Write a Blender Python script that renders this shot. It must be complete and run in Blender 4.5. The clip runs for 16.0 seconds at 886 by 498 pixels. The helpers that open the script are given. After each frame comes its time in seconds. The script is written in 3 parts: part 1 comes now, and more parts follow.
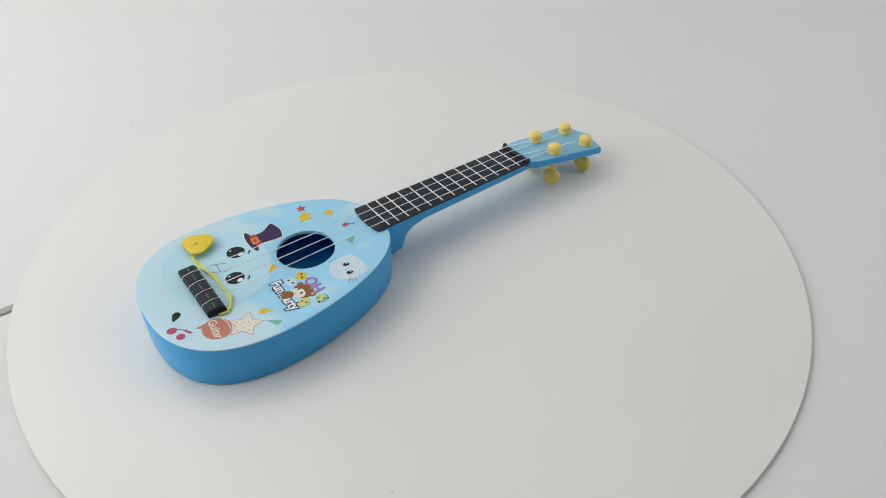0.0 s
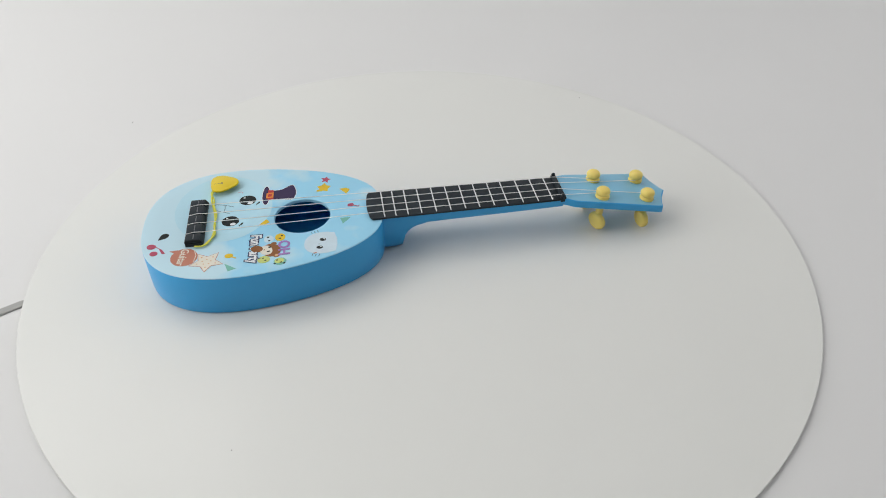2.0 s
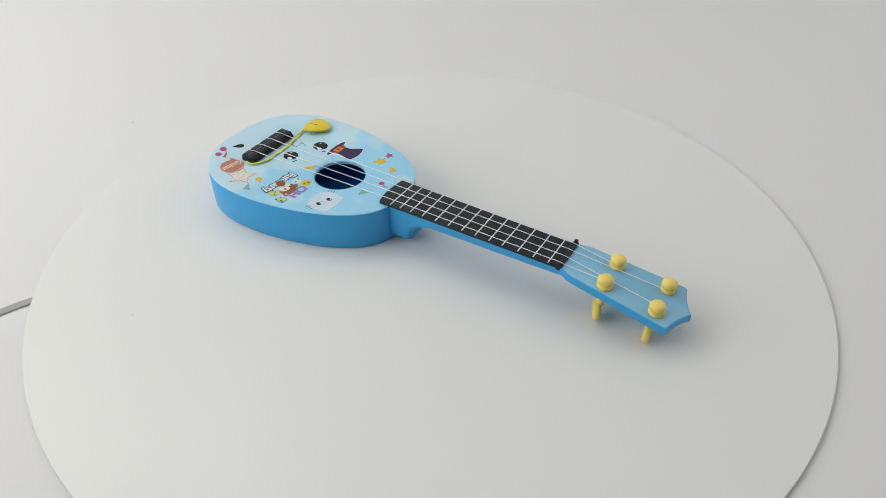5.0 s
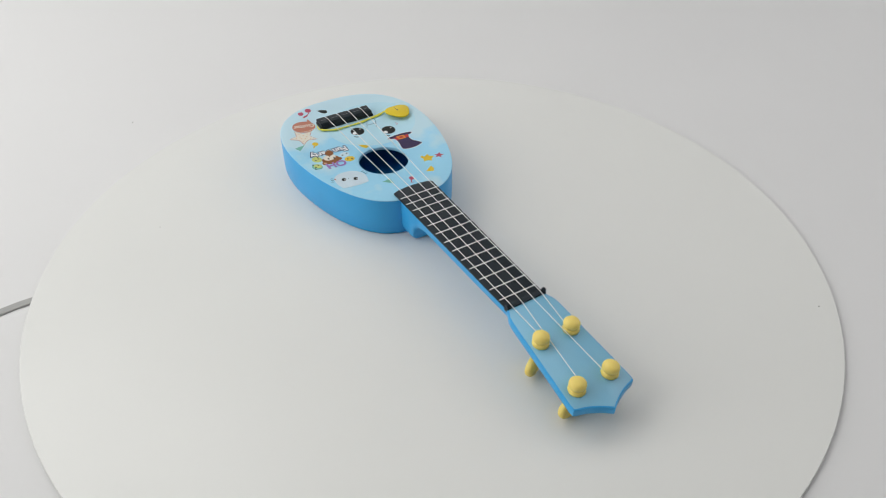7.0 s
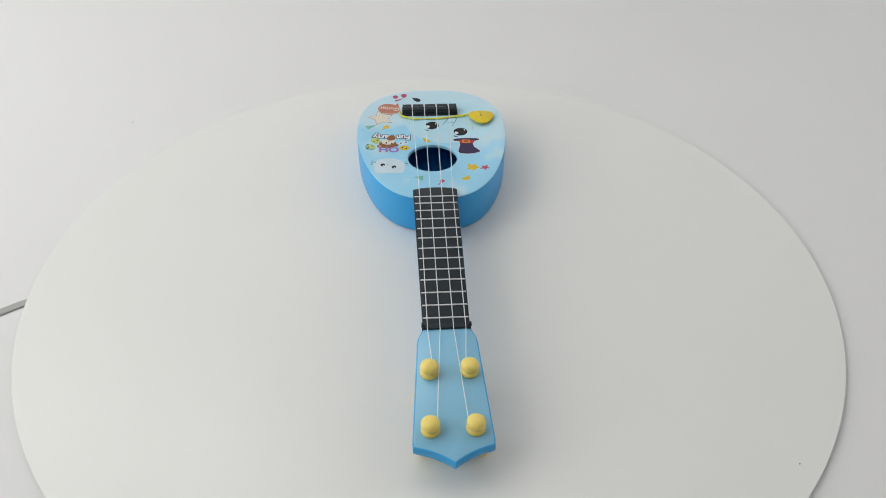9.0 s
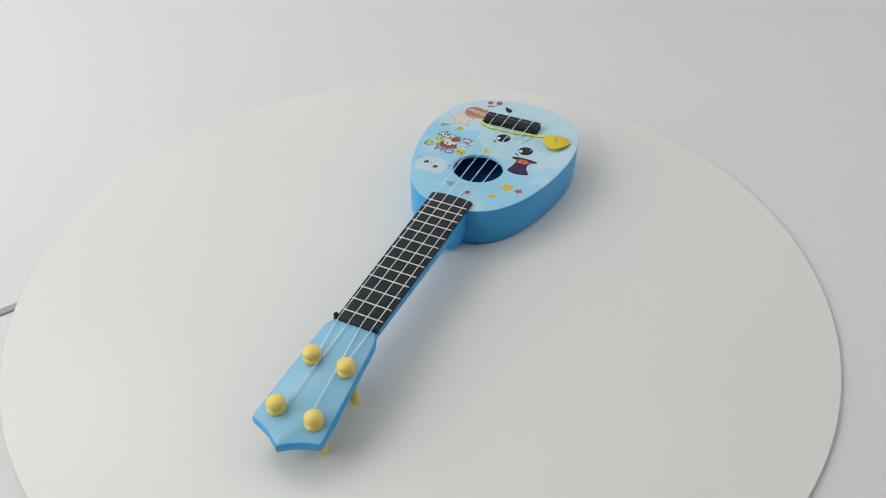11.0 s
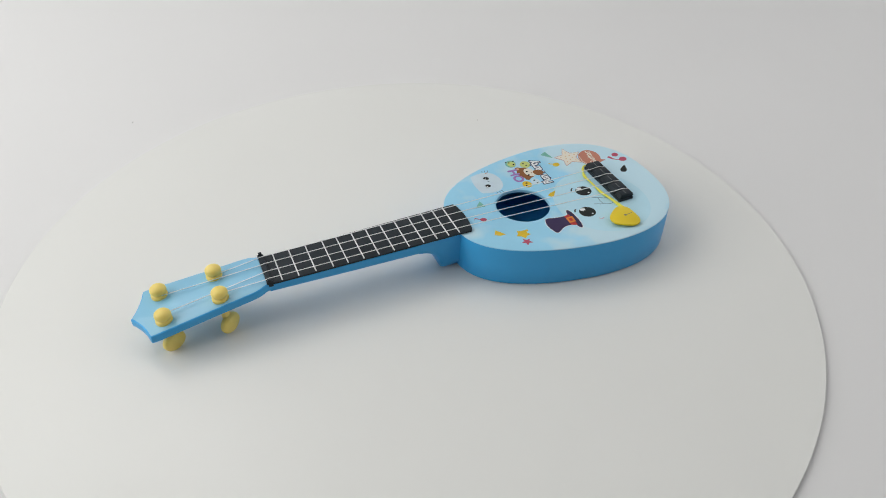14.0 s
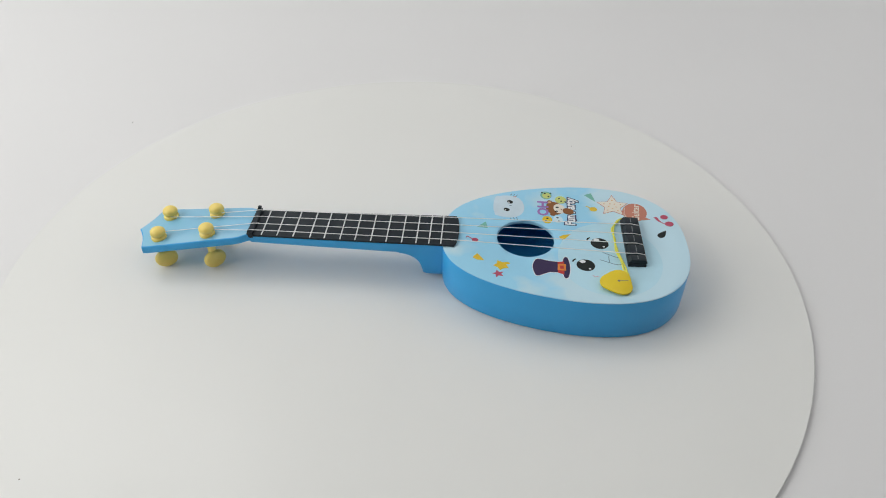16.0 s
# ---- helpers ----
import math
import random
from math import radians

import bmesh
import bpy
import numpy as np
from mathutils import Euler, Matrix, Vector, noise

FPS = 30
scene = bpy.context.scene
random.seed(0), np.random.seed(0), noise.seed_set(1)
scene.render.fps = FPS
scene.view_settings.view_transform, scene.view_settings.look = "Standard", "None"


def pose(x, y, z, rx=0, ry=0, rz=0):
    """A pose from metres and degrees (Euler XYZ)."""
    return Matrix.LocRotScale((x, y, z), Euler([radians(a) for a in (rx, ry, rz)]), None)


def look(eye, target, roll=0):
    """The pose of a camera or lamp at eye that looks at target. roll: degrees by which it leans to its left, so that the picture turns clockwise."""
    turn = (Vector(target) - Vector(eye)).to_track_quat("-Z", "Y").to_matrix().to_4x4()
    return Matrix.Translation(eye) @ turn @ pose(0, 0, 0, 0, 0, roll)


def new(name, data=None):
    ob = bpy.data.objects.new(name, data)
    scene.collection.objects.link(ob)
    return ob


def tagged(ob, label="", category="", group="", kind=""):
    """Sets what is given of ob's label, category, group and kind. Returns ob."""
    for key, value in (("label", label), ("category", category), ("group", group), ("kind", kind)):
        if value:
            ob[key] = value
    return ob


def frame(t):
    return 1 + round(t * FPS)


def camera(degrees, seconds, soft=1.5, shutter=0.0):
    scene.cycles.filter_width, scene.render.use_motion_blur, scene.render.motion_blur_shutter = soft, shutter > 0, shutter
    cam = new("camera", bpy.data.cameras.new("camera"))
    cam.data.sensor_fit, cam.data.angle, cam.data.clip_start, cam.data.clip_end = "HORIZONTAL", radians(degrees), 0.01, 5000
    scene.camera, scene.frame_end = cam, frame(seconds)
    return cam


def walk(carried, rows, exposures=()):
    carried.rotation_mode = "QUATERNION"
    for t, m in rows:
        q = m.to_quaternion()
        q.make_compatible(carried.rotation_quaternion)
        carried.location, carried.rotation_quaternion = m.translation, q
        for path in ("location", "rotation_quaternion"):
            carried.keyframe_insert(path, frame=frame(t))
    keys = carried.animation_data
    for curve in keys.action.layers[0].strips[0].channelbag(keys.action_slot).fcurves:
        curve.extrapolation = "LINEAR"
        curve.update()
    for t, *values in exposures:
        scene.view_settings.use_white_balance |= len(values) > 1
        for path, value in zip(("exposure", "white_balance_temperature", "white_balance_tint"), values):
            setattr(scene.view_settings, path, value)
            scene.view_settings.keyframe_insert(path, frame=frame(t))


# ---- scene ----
# camera: stands still before the turntable
cam = camera(63.00, 16.0, soft=1.0)
EYE = Vector((0.0, -0.44, 0.3700))
AIM = EYE + Vector((0.03816, 0.76537, -0.64246))
walk(cam, [(0.0, look(EYE, AIM, 0.34)), (16.0, look(EYE, AIM, 0.34))], exposures=[(0.0, 0.0), (16.0, 0.0)])

# turn of the table, degrees, every half second
TURN = [20.49, 13.86, 6.79, 0.04, -6.95, -13.55, -20.53, -27.08, -34.01, -40.79, -47.63, -54.51, -61.41, -68.14,
        -75.35, -82.25, -89.36, -96.14, -103.44, -110.3, -117.32, -124.33, -131.33, -138.21, -145.49, -152.19,
        -159.18, -166.0, -173.13, -179.78, -187.08, -193.76, -200.68]

# ---- light ----
world = bpy.data.worlds.new("studio_air")
world.use_nodes = True
world.node_tree.nodes["Background"].inputs[0].default_value = (0.9, 0.95, 1.0, 1)
world.node_tree.nodes["Background"].inputs[1].default_value = 0.05
scene.world = world


def softbox(name, eye, target, sx, sy, power, color):
    lamp = bpy.data.lights.new(name, "AREA")
    lamp.shape, lamp.size, lamp.size_y, lamp.energy, lamp.color = "RECTANGLE", sx, sy, power, color
    ob = new(name, lamp)
    ob.matrix_world = look(eye, target)
    return ob


softbox("softbox_overhead", (0.05, 0.65, 1.85), (0.0, 0.1, 0.0), 1.6, 1.0, 3.8, (1.0, 0.995, 0.985))
softbox("softbox_side", (-1.15, -0.22, 0.72), (0.0, 0.1, 0.0), 1.2, 1.0, 9.8, (1.0, 0.992, 0.965))
softbox("softbox_right", (1.35, 0.1, 1.0), (0.0, 0.1, 0.0), 0.9, 0.9, 3.5, (0.985, 0.98, 1.0))
softbox("softbox_back", (-0.95, 0.8, 1.45), (-0.15, 0.25, 0.0), 0.9, 0.9, 6.0, (1.0, 0.995, 0.985))

# ---- materials ----


def material(name, color, rough=0.5, vary=0.06, scale=20.0, bump=0.0, bump_scale=400.0, spec=0.5, metal=0.0, coat=0.0, trans=0.0):
    """A surface with a slow drift and a fine grain in its colour, and a fine relief."""
    m = bpy.data.materials.new(name)
    m.use_nodes = True
    nt = m.node_tree
    b = nt.nodes["Principled BSDF"]
    tc = nt.nodes.new("ShaderNodeTexCoord")
    n1 = nt.nodes.new("ShaderNodeTexNoise")
    n1.inputs["Scale"].default_value, n1.inputs["Detail"].default_value = scale, 4.0
    n2 = nt.nodes.new("ShaderNodeTexNoise")
    n2.inputs["Scale"].default_value, n2.inputs["Detail"].default_value = bump_scale, 2.0
    nt.links.new(tc.outputs["Object"], n1.inputs["Vector"])
    nt.links.new(tc.outputs["Object"], n2.inputs["Vector"])
    add = nt.nodes.new("ShaderNodeMath")
    add.operation = "MULTIPLY_ADD"
    nt.links.new(n2.outputs["Fac"], add.inputs[0])
    add.inputs[1].default_value = 0.25
    nt.links.new(n1.outputs["Fac"], add.inputs[2])
    mr = nt.nodes.new("ShaderNodeMapRange")
    mr.inputs["From Min"].default_value, mr.inputs["From Max"].default_value = 0.3, 0.95
    mr.inputs["To Min"].default_value, mr.inputs["To Max"].default_value = 1 - vary, 1 + vary
    nt.links.new(add.outputs[0], mr.inputs["Value"])
    mix = nt.nodes.new("ShaderNodeVectorMath")
    mix.operation = "SCALE"
    mix.inputs[0].default_value = color
    nt.links.new(mr.outputs[0], mix.inputs["Scale"])
    nt.links.new(mix.outputs[0], b.inputs["Base Color"])
    b.inputs["Roughness"].default_value, b.inputs["Metallic"].default_value = rough, metal
    b.inputs["Specular IOR Level"].default_value, b.inputs["Coat Weight"].default_value = spec, coat
    if trans:
        b.inputs["Subsurface Weight"].default_value = trans
        b.inputs["Subsurface Radius"].default_value = (1.0, 1.0, 1.0)
        b.inputs["Subsurface Scale"].default_value = 0.002
    if bump:
        bp = nt.nodes.new("ShaderNodeBump")
        bp.inputs["Strength"].default_value, bp.inputs["Distance"].default_value = bump, 0.0004 if bump_scale > 50 else 0.004
        nt.links.new(n2.outputs["Fac"], bp.inputs["Height"])
        nt.links.new(bp.outputs[0], b.inputs["Normal"])
    return m


def cloudy(name, blue, white):
    """Printed sky: pale blue with soft white clouds towards the tail end."""
    m = material(name, blue, rough=0.32, vary=0.03, spec=0.45)
    nt = m.node_tree
    b = nt.nodes["Principled BSDF"]
    base = b.inputs["Base Color"].links[0].from_socket
    tc = nt.nodes.new("ShaderNodeTexCoord")
    noise_node = nt.nodes.new("ShaderNodeTexNoise")
    noise_node.inputs["Scale"].default_value, noise_node.inputs["Detail"].default_value = 26.0, 3.0
    nt.links.new(tc.outputs["Object"], noise_node.inputs["Vector"])
    sep = nt.nodes.new("ShaderNodeSeparateXYZ")
    nt.links.new(tc.outputs["Object"], sep.inputs[0])
    tail = nt.nodes.new("ShaderNodeMapRange")
    tail.inputs["From Min"].default_value, tail.inputs["From Max"].default_value = 0.02, -0.08
    tail.inputs["To Min"].default_value, tail.inputs["To Max"].default_value = -0.06, 0.34
    nt.links.new(sep.outputs["X"], tail.inputs["Value"])
    total = nt.nodes.new("ShaderNodeMath")
    nt.links.new(noise_node.outputs["Fac"], total.inputs[0])
    nt.links.new(tail.outputs[0], total.inputs[1])
    ramp = nt.nodes.new("ShaderNodeMapRange")
    ramp.inputs["From Min"].default_value, ramp.inputs["From Max"].default_value = 0.52, 0.66
    nt.links.new(total.outputs[0], ramp.inputs["Value"])
    mix = nt.nodes.new("ShaderNodeMix")
    mix.data_type = "RGBA"
    nt.links.new(ramp.outputs[0], mix.inputs["Factor"])
    nt.links.new(base, mix.inputs[6])
    mix.inputs[7].default_value = (*white, 1)
    nt.links.new(mix.outputs[2], b.inputs["Base Color"])
    return m


BACKDROP = material("white_backdrop_paper", (0.788, 0.788, 0.788), 0.75, 0.015, 3.0, 0.1, 900.0, spec=0.2)
WALL = material("white_wall_paint", (0.72, 0.72, 0.72), 0.8, 0.02, 4.0, 0.15, 300.0, spec=0.2)
DIM = material("grey_wall_paint", (0.22, 0.22, 0.22), 0.8, 0.02, 4.0, 0.15, 300.0, spec=0.2)
DISC = material("white_turntable_laminate", (0.82, 0.826, 0.80), 0.26, 0.012, 5.0, 0.35, 7.0, spec=0.4)
BASE = material("white_turntable_base", (0.6, 0.6, 0.6), 0.5, 0.03)
CORD = material("grey_cord", (0.40, 0.40, 0.39), 0.6, 0.08)
SPECK = material("dark_speck", (0.22, 0.20, 0.18), 0.8)
SHELL = material("sky_blue_plastic", (0.040, 0.395, 0.80), 0.36, 0.03, 25.0, 0.12, 1800.0, spec=0.45)
# paler than SHELL: sheen on the headstock's top is put into the colour
HEAD = material("sky_blue_plastic_sheen", (0.22, 0.54, 0.76), 0.34, 0.03, 25.0, 0.12, 1800.0, spec=1.0)
SKY = cloudy("printed_sky", (0.335, 0.69, 0.91), (0.55, 0.775, 0.885))
BLACK = material("charcoal_plastic", (0.021, 0.029, 0.036), 0.45, 0.12, 60.0, 0.15, 1500.0, spec=0.22)
LINE = material("grey_moulded_line", (0.16, 0.17, 0.18), 0.5, 0.1)
FRET = material("white_fret", (0.84, 0.85, 0.86), 0.35, 0.03)
NYLON = material("white_nylon", (0.96, 0.965, 0.97), 0.25, 0.01, spec=0.9, trans=1.0)
YELLOW = material("butter_yellow_plastic", (0.93, 0.73, 0.19), 0.4, 0.04, 40.0, 0.1, 1500.0, trans=0.15)
PICK = material("bright_yellow_plastic", (0.80, 0.60, 0.015), 0.35, 0.04, 60.0)
THREAD = material("yellow_elastic", (0.80, 0.78, 0.10), 0.5, 0.08, 300.0)
INK = {
    "navy": material("navy_ink", (0.035, 0.04, 0.12), 0.45, spec=0.2),
    "black": material("black_ink", (0.015, 0.02, 0.02), 0.45, spec=0.2),
    "white": material("white_ink", (0.82, 0.85, 0.87), 0.45, spec=0.2),
    "pale": material("pale_blue_ink", (0.50, 0.765, 0.89), 0.45, spec=0.2),
    "cloud": material("cloud_white_ink", (0.62, 0.78, 0.87), 0.45, spec=0.2),
    "puff": material("misty_white_ink", (0.62, 0.75, 0.84), 0.45, 0.08, 60.0, spec=0.2),
    "purple": material("plum_ink", (0.045, 0.03, 0.085), 0.45, spec=0.2),
    "violet": material("violet_ink", (0.36, 0.20, 0.50), 0.45, spec=0.2),
    "red": material("red_ink", (0.50, 0.05, 0.05), 0.45, spec=0.2),
    "orange": material("orange_ink", (0.72, 0.25, 0.05), 0.45, spec=0.2),
    "rose": material("rose_ink", (0.48, 0.09, 0.15), 0.45, spec=0.2),
    "salmon": material("salmon_ink", (0.53, 0.22, 0.155), 0.45, spec=0.2),
    "cream": material("cream_ink", (0.78, 0.75, 0.66), 0.45, spec=0.2),
    "gold": material("gold_ink", (0.75, 0.52, 0.04), 0.45, spec=0.2),
    "brown": material("brown_ink", (0.27, 0.11, 0.04), 0.45, spec=0.2),
    "tan": material("tan_ink", (0.68, 0.42, 0.22), 0.45, spec=0.2),
    "mint": material("mint_ink", (0.20, 0.50, 0.42), 0.45, spec=0.2),
    "lime": material("lime_ink", (0.58, 0.66, 0.22), 0.45, spec=0.2),
    "line": material("grey_line_ink", (0.13, 0.21, 0.27), 0.45, spec=0.2),
    "pink": material("pink_ink", (0.62, 0.42, 0.50), 0.45, spec=0.2),
}

# ---- mesh helpers ----


def finish(bm, sharp=38):
    bmesh.ops.recalc_face_normals(bm, faces=bm.faces[:])
    for f in bm.faces:
        f.smooth = True
    for e in bm.edges:
        e.smooth = not (len(e.link_faces) == 2 and e.calc_face_angle(0.0) > radians(sharp))


def part(name, bm, mat, parent=None, label=""):
    me = bpy.data.meshes.new(name)
    finish(bm)
    bm.to_mesh(me)
    bm.free()
    me.materials.append(mat)
    ob = new(name, me)
    if parent:
        ob.parent = parent
    return tagged(ob, label)


def loft(rings, cap=True, closed=False, bm=None):
    """Skin over rings of points with equal counts."""
    bm = bm or bmesh.new()
    vs = [[bm.verts.new(p) for p in r] for r in rings]
    n = len(vs[0])
    for k in range(len(vs) if closed else len(vs) - 1):
        a, b = vs[k], vs[(k + 1) % len(vs)]
        for i in range(n):
            bm.faces.new((a[i], a[(i + 1) % n], b[(i + 1) % n], b[i]))
    if cap and not closed:
        bm.faces.new(vs[0])
        bm.faces.new(vs[-1])
    return bm


def lathe(profile, n=28, centre=(0, 0, 0), bm=None):
    """Turned body: profile of (radius, height), with its axis upright."""
    rings = [[(centre[0] + max(r, 1e-5) * math.cos(2 * math.pi * i / n), centre[1] + max(r, 1e-5) * math.sin(2 * math.pi * i / n),
               centre[2] + z) for i in range(n)] for r, z in profile]
    return loft(rings, bm=bm)


def inset(pts, d):
    """The closed outline pts (anticlockwise) drawn in by d."""
    out = []
    n = len(pts)
    for i in range(n):
        a, b, c = Vector(pts[i - 1]), Vector(pts[i]), Vector(pts[(i + 1) % n])
        n1, n2 = (b - a).normalized(), (c - b).normalized()
        m = (Vector((-n1.y, n1.x)) + Vector((-n2.y, n2.x)))
        m = m.normalized() if m.length > 1e-9 else Vector((-n1.y, n1.x))
        k = max(0.5, m.dot(Vector((-n1.y, n1.x))))
        p = b + m * (d / k)
        out.append((p.x, p.y))
    return out


def slab(pts, z0, z1, r, zof=None, bm=None):
    """A plate with rounded edges of radius r over the outline pts."""
    steps = [(r, z0), (r * 0.3, z0 + r * 0.3), (0, z0 + r), (0, z1 - r), (r * 0.3, z1 - r * 0.3), (r, z1)]
    rings = []
    for d, z in steps:
        rings.append([(x, y, z + (zof(x) if zof else 0)) for x, y in inset(pts, d)])
    return loft(rings, bm=bm)


def tube(points, radius, n=8, bm=None):
    """A round cord along the points."""
    pts = [Vector(p) for p in points]
    rings = []
    for i, p in enumerate(pts):
        d = (pts[min(i + 1, len(pts) - 1)] - pts[max(i - 1, 0)]).normalized()
        s = d.cross(Vector((0, 0, 1)))
        s = s.normalized() if s.length > 1e-6 else Vector((1, 0, 0))
        u = s.cross(d)
        rings.append([p + radius * (math.cos(2 * math.pi * k / n) * s + math.sin(2 * math.pi * k / n) * u) for k in range(n)])
    return loft(rings, bm=bm)


def smooth_path(points, per=8):
    """Catmull-Rom through the points."""
    pts = [Vector(p) for p in points]
    pts = [2 * pts[0] - pts[1]] + pts + [2 * pts[-1] - pts[-2]]
    out = []
    for i in range(1, len(pts) - 2):
        a, b, c, d = pts[i - 1:i + 3]
        for k in range(per):
            t = k / per
            out.append(0.5 * (2 * b + (c - a) * t + (2 * a - 5 * b + 4 * c - d) * t * t + (3 * b - a - 3 * c + d) * t ** 3))
    return out + [pts[-2]]


FLOOR = 0.003  # the disc lies this much above the floor

# ---- setting: white sweep, walls, ceiling ----


def build_setting():
    """One white sheet runs over the floor, bends up and becomes the back wall."""
    y0, bend, rad, top = -1.5, 0.72, 0.35, 2.0
    prof = [(y0, -FLOOR), (-0.6, -FLOOR), (0.0, -FLOOR), (bend, -FLOOR)]
    for i in range(1, 15):
        a = math.pi / 2 * i / 14
        prof.append((bend + rad * math.sin(a), -FLOOR + rad * (1 - math.cos(a))))
    prof.append((bend + rad, top))
    xs = np.linspace(-1.6, 1.6, 17)
    bm = bmesh.new()
    front = [[bm.verts.new((x, y, z)) for x in xs] for y, z in prof]
    for a, b in zip(front[:-1], front[1:]):
        for i in range(len(xs) - 1):
            bm.faces.new((a[i], a[i + 1], b[i + 1], b[i]))
    ret = bmesh.ops.extrude_face_region(bm, geom=bm.faces[:])
    for v in [g for g in ret["geom"] if isinstance(g, bmesh.types.BMVert)]:
        v.co += Vector((0, 0.02 if v.co.y > bend else 0.0, -0.02))
    sheet = tagged(part("backdrop", bm, BACKDROP), "seamless white studio sweep, floor curving up into the back wall", "backdrop", kind="structure")
    spot = lathe([(0.0007, -FLOOR), (0.0005, -FLOOR + 0.0003), (0, -FLOOR + 0.0004)], 8, (-0.2824, 0.2165, 0))
    part("speck", spot, SPECK, sheet, "tiny dark speck of dirt")
    for name, lo, hi in (("wall_left", (-1.7, -1.6, -0.05), (-1.6, 1.2, 2.0)), ("wall_right", (1.6, -1.6, -0.05), (1.7, 1.2, 2.0)),
                         ("wall_front", (-1.6, -1.6, -0.05), (1.6, -1.5, 2.0)), ("ceiling", (-1.7, -1.6, 2.0), (1.7, 1.2, 2.1))):
        bm = bmesh.new()
        ring = [(lo[0], lo[1]), (hi[0], lo[1]), (hi[0], hi[1]), (lo[0], hi[1])]
        loft([[(x, y, z) for x, y in ring] for z in (lo[2], hi[2])], bm=bm)
        tagged(part(name, bm, DIM if name == "wall_front" else WALL), "plain pale painted studio " + name.split("_")[0], name.split("_")[0], kind="structure")


build_setting()


# ---- turntable ----
RAD = 0.3003


def build_turntable():
    t = new("turntable")
    t.location = (0, 0, -FLOOR)
    bm = lathe([(0.105, 0.0), (0.11, 0.0004), (0.11, 0.0012), (0.105, 0.0016), (0.0, 0.0016)], 72)
    part("base", bm, BASE, t, "low round white base under the disc")
    cx, cy = 0.0054, 0.0143
    n = 160
    bm = loft([[(cx + r * math.cos(2 * math.pi * i / n), cy + r * math.sin(2 * math.pi * i / n), z) for i in range(n)]
               for r, z in ((RAD - 0.0004, FLOOR - 0.0012), (RAD, FLOOR - 0.0009), (RAD, FLOOR - 0.0004), (RAD - 0.0004, FLOOR))])
    disc = part("disc", bm, DISC, t, "large round glossy white turning disc")
    for u, v, s in ((-0.135, -0.165, 0.0004), (0.208, 0.220, 0.0005)):
        a = radians(14.3)
        bm = lathe([(s, FLOOR), (s * 0.7, FLOOR + 0.0003), (0, FLOOR + 0.0004)], 8, (u * math.cos(a) - v * math.sin(a), u * math.sin(a) + v * math.cos(a), 0))
        part("speck", bm, SPECK, disc, "tiny dark speck of dirt")
    tagged(t, "low white motorised display turntable standing on the white sweep", "turntable")
    return t, disc


turntable, disc = build_turntable()


def build_cord():
    z = -FLOOR + 0.0009
    pts = smooth_path([(-0.6070, -0.2882, z), (-0.4504, -0.1707, z), (-0.3427, -0.0851, z), (-0.3016, -0.0552, z), (-0.2840, -0.0439, z), (-0.2448, -0.0238, z), (-0.1979, -0.0024, z)])
    bm = bmesh.new()
    rings = []
    for i, p in enumerate(pts):
        d = (pts[min(i + 1, len(pts) - 1)] - pts[max(i - 1, 0)]).normalized()
        s = Vector((-d.y, d.x, 0))
        rings.append([p + s * a + Vector((0, 0, b)) for a, b in ((-0.0034, -0.0009), (0.0034, -0.0009), (0.0037, -0.0004), (0.0030, 0.0005), (-0.0030, 0.0005), (-0.0037, -0.0004))])
    tagged(part("power_cord", loft(rings, bm=bm), CORD), "flat grey power cord lying on the white floor beside the turntable", "cord")


build_cord()

# ---- toy guitar: millimetres along the neck (u), across (w) and up (z) ----
TOP = 34.0


def G(u, w, z):
    return Vector(((1.0105 * u + 116) / 1000, w / 1000, z / 1000))


def body_outline(n=120, grow=0.0):
    """Egg-shaped body, blunt towards the neck."""
    out = []
    for i in range(n * 4):
        a = 2 * math.pi * i / (n * 4)
        c, s = math.cos(a), math.sin(a)
        if c >= 0:
            x, y = 105.4 * abs(c) ** (2 / 1.6), 66.8 * abs(s) ** (2 / 2.75)
        else:
            x, y = -72.2 * abs(c) ** (2 / 2.5), 66.8 * abs(s) ** (2 / 2.5)
        out.append((-128 + x, 0.9 + math.copysign(y, s)))
    # even spacing
    P = np.array(out + out[:1])
    d = np.r_[0, np.cumsum(np.hypot(*np.diff(P, axis=0).T))]
    q = np.linspace(0, d[-1], n + 1)[:-1]
    pts = list(zip(np.interp(q, d, P[:, 0]), np.interp(q, d, P[:, 1])))
    return inset(pts, -grow) if grow else pts


def head_drop(u):
    """The headstock bends back a little behind the nut."""
    return -max(0.0, u - 120.0) * HEAD_SLOPE


HEAD_SLOPE, HEAD_UP, HEAD_THICK = 0.14, 1.2, 6.4
HOLE = (-83.7, 0.3, 21.0)
STRINGS = ((-15.5, -12.6, -12.2), (-4.2, -3.9, -4.2), (7.0, 5.2, 4.4), (18.5, 13.8, 12.2))
FRETS = (-22.4, -13.8, -4.5, 5.9, 17.2, 28.4, 39.9, 50.9, 62.5, 73.1, 85.5, 97.5, 109.0)


def mm_bm(bm):
    """Millimetres of the guitar's plan to metres about its base."""
    for v in bm.verts:
        v.co = G(*v.co)
    return bm


def sag(bm):
    """The neck dips and drifts a little from the body to the nut."""
    for v in bm.verts:
        k = max(0.0, min(1.0, (v.co.x + 30) / 148))
        v.co.z -= 1.1 * k
        v.co.y += 0.8 * min(1.0, 3 * k)
    return mm_bm(bm)


def dish(u, w):
    """The thin board sinks a little towards its middle."""
    x = u + 128
    q = (abs(x) / 105.4) ** 1.6 if x > 0 else (abs(x) / 72.2) ** 2.5
    q += (abs(w - 0.9) / 66.8) ** 2.4
    return -2.3 * max(0.0, 1 - (q / 0.8) ** 2)


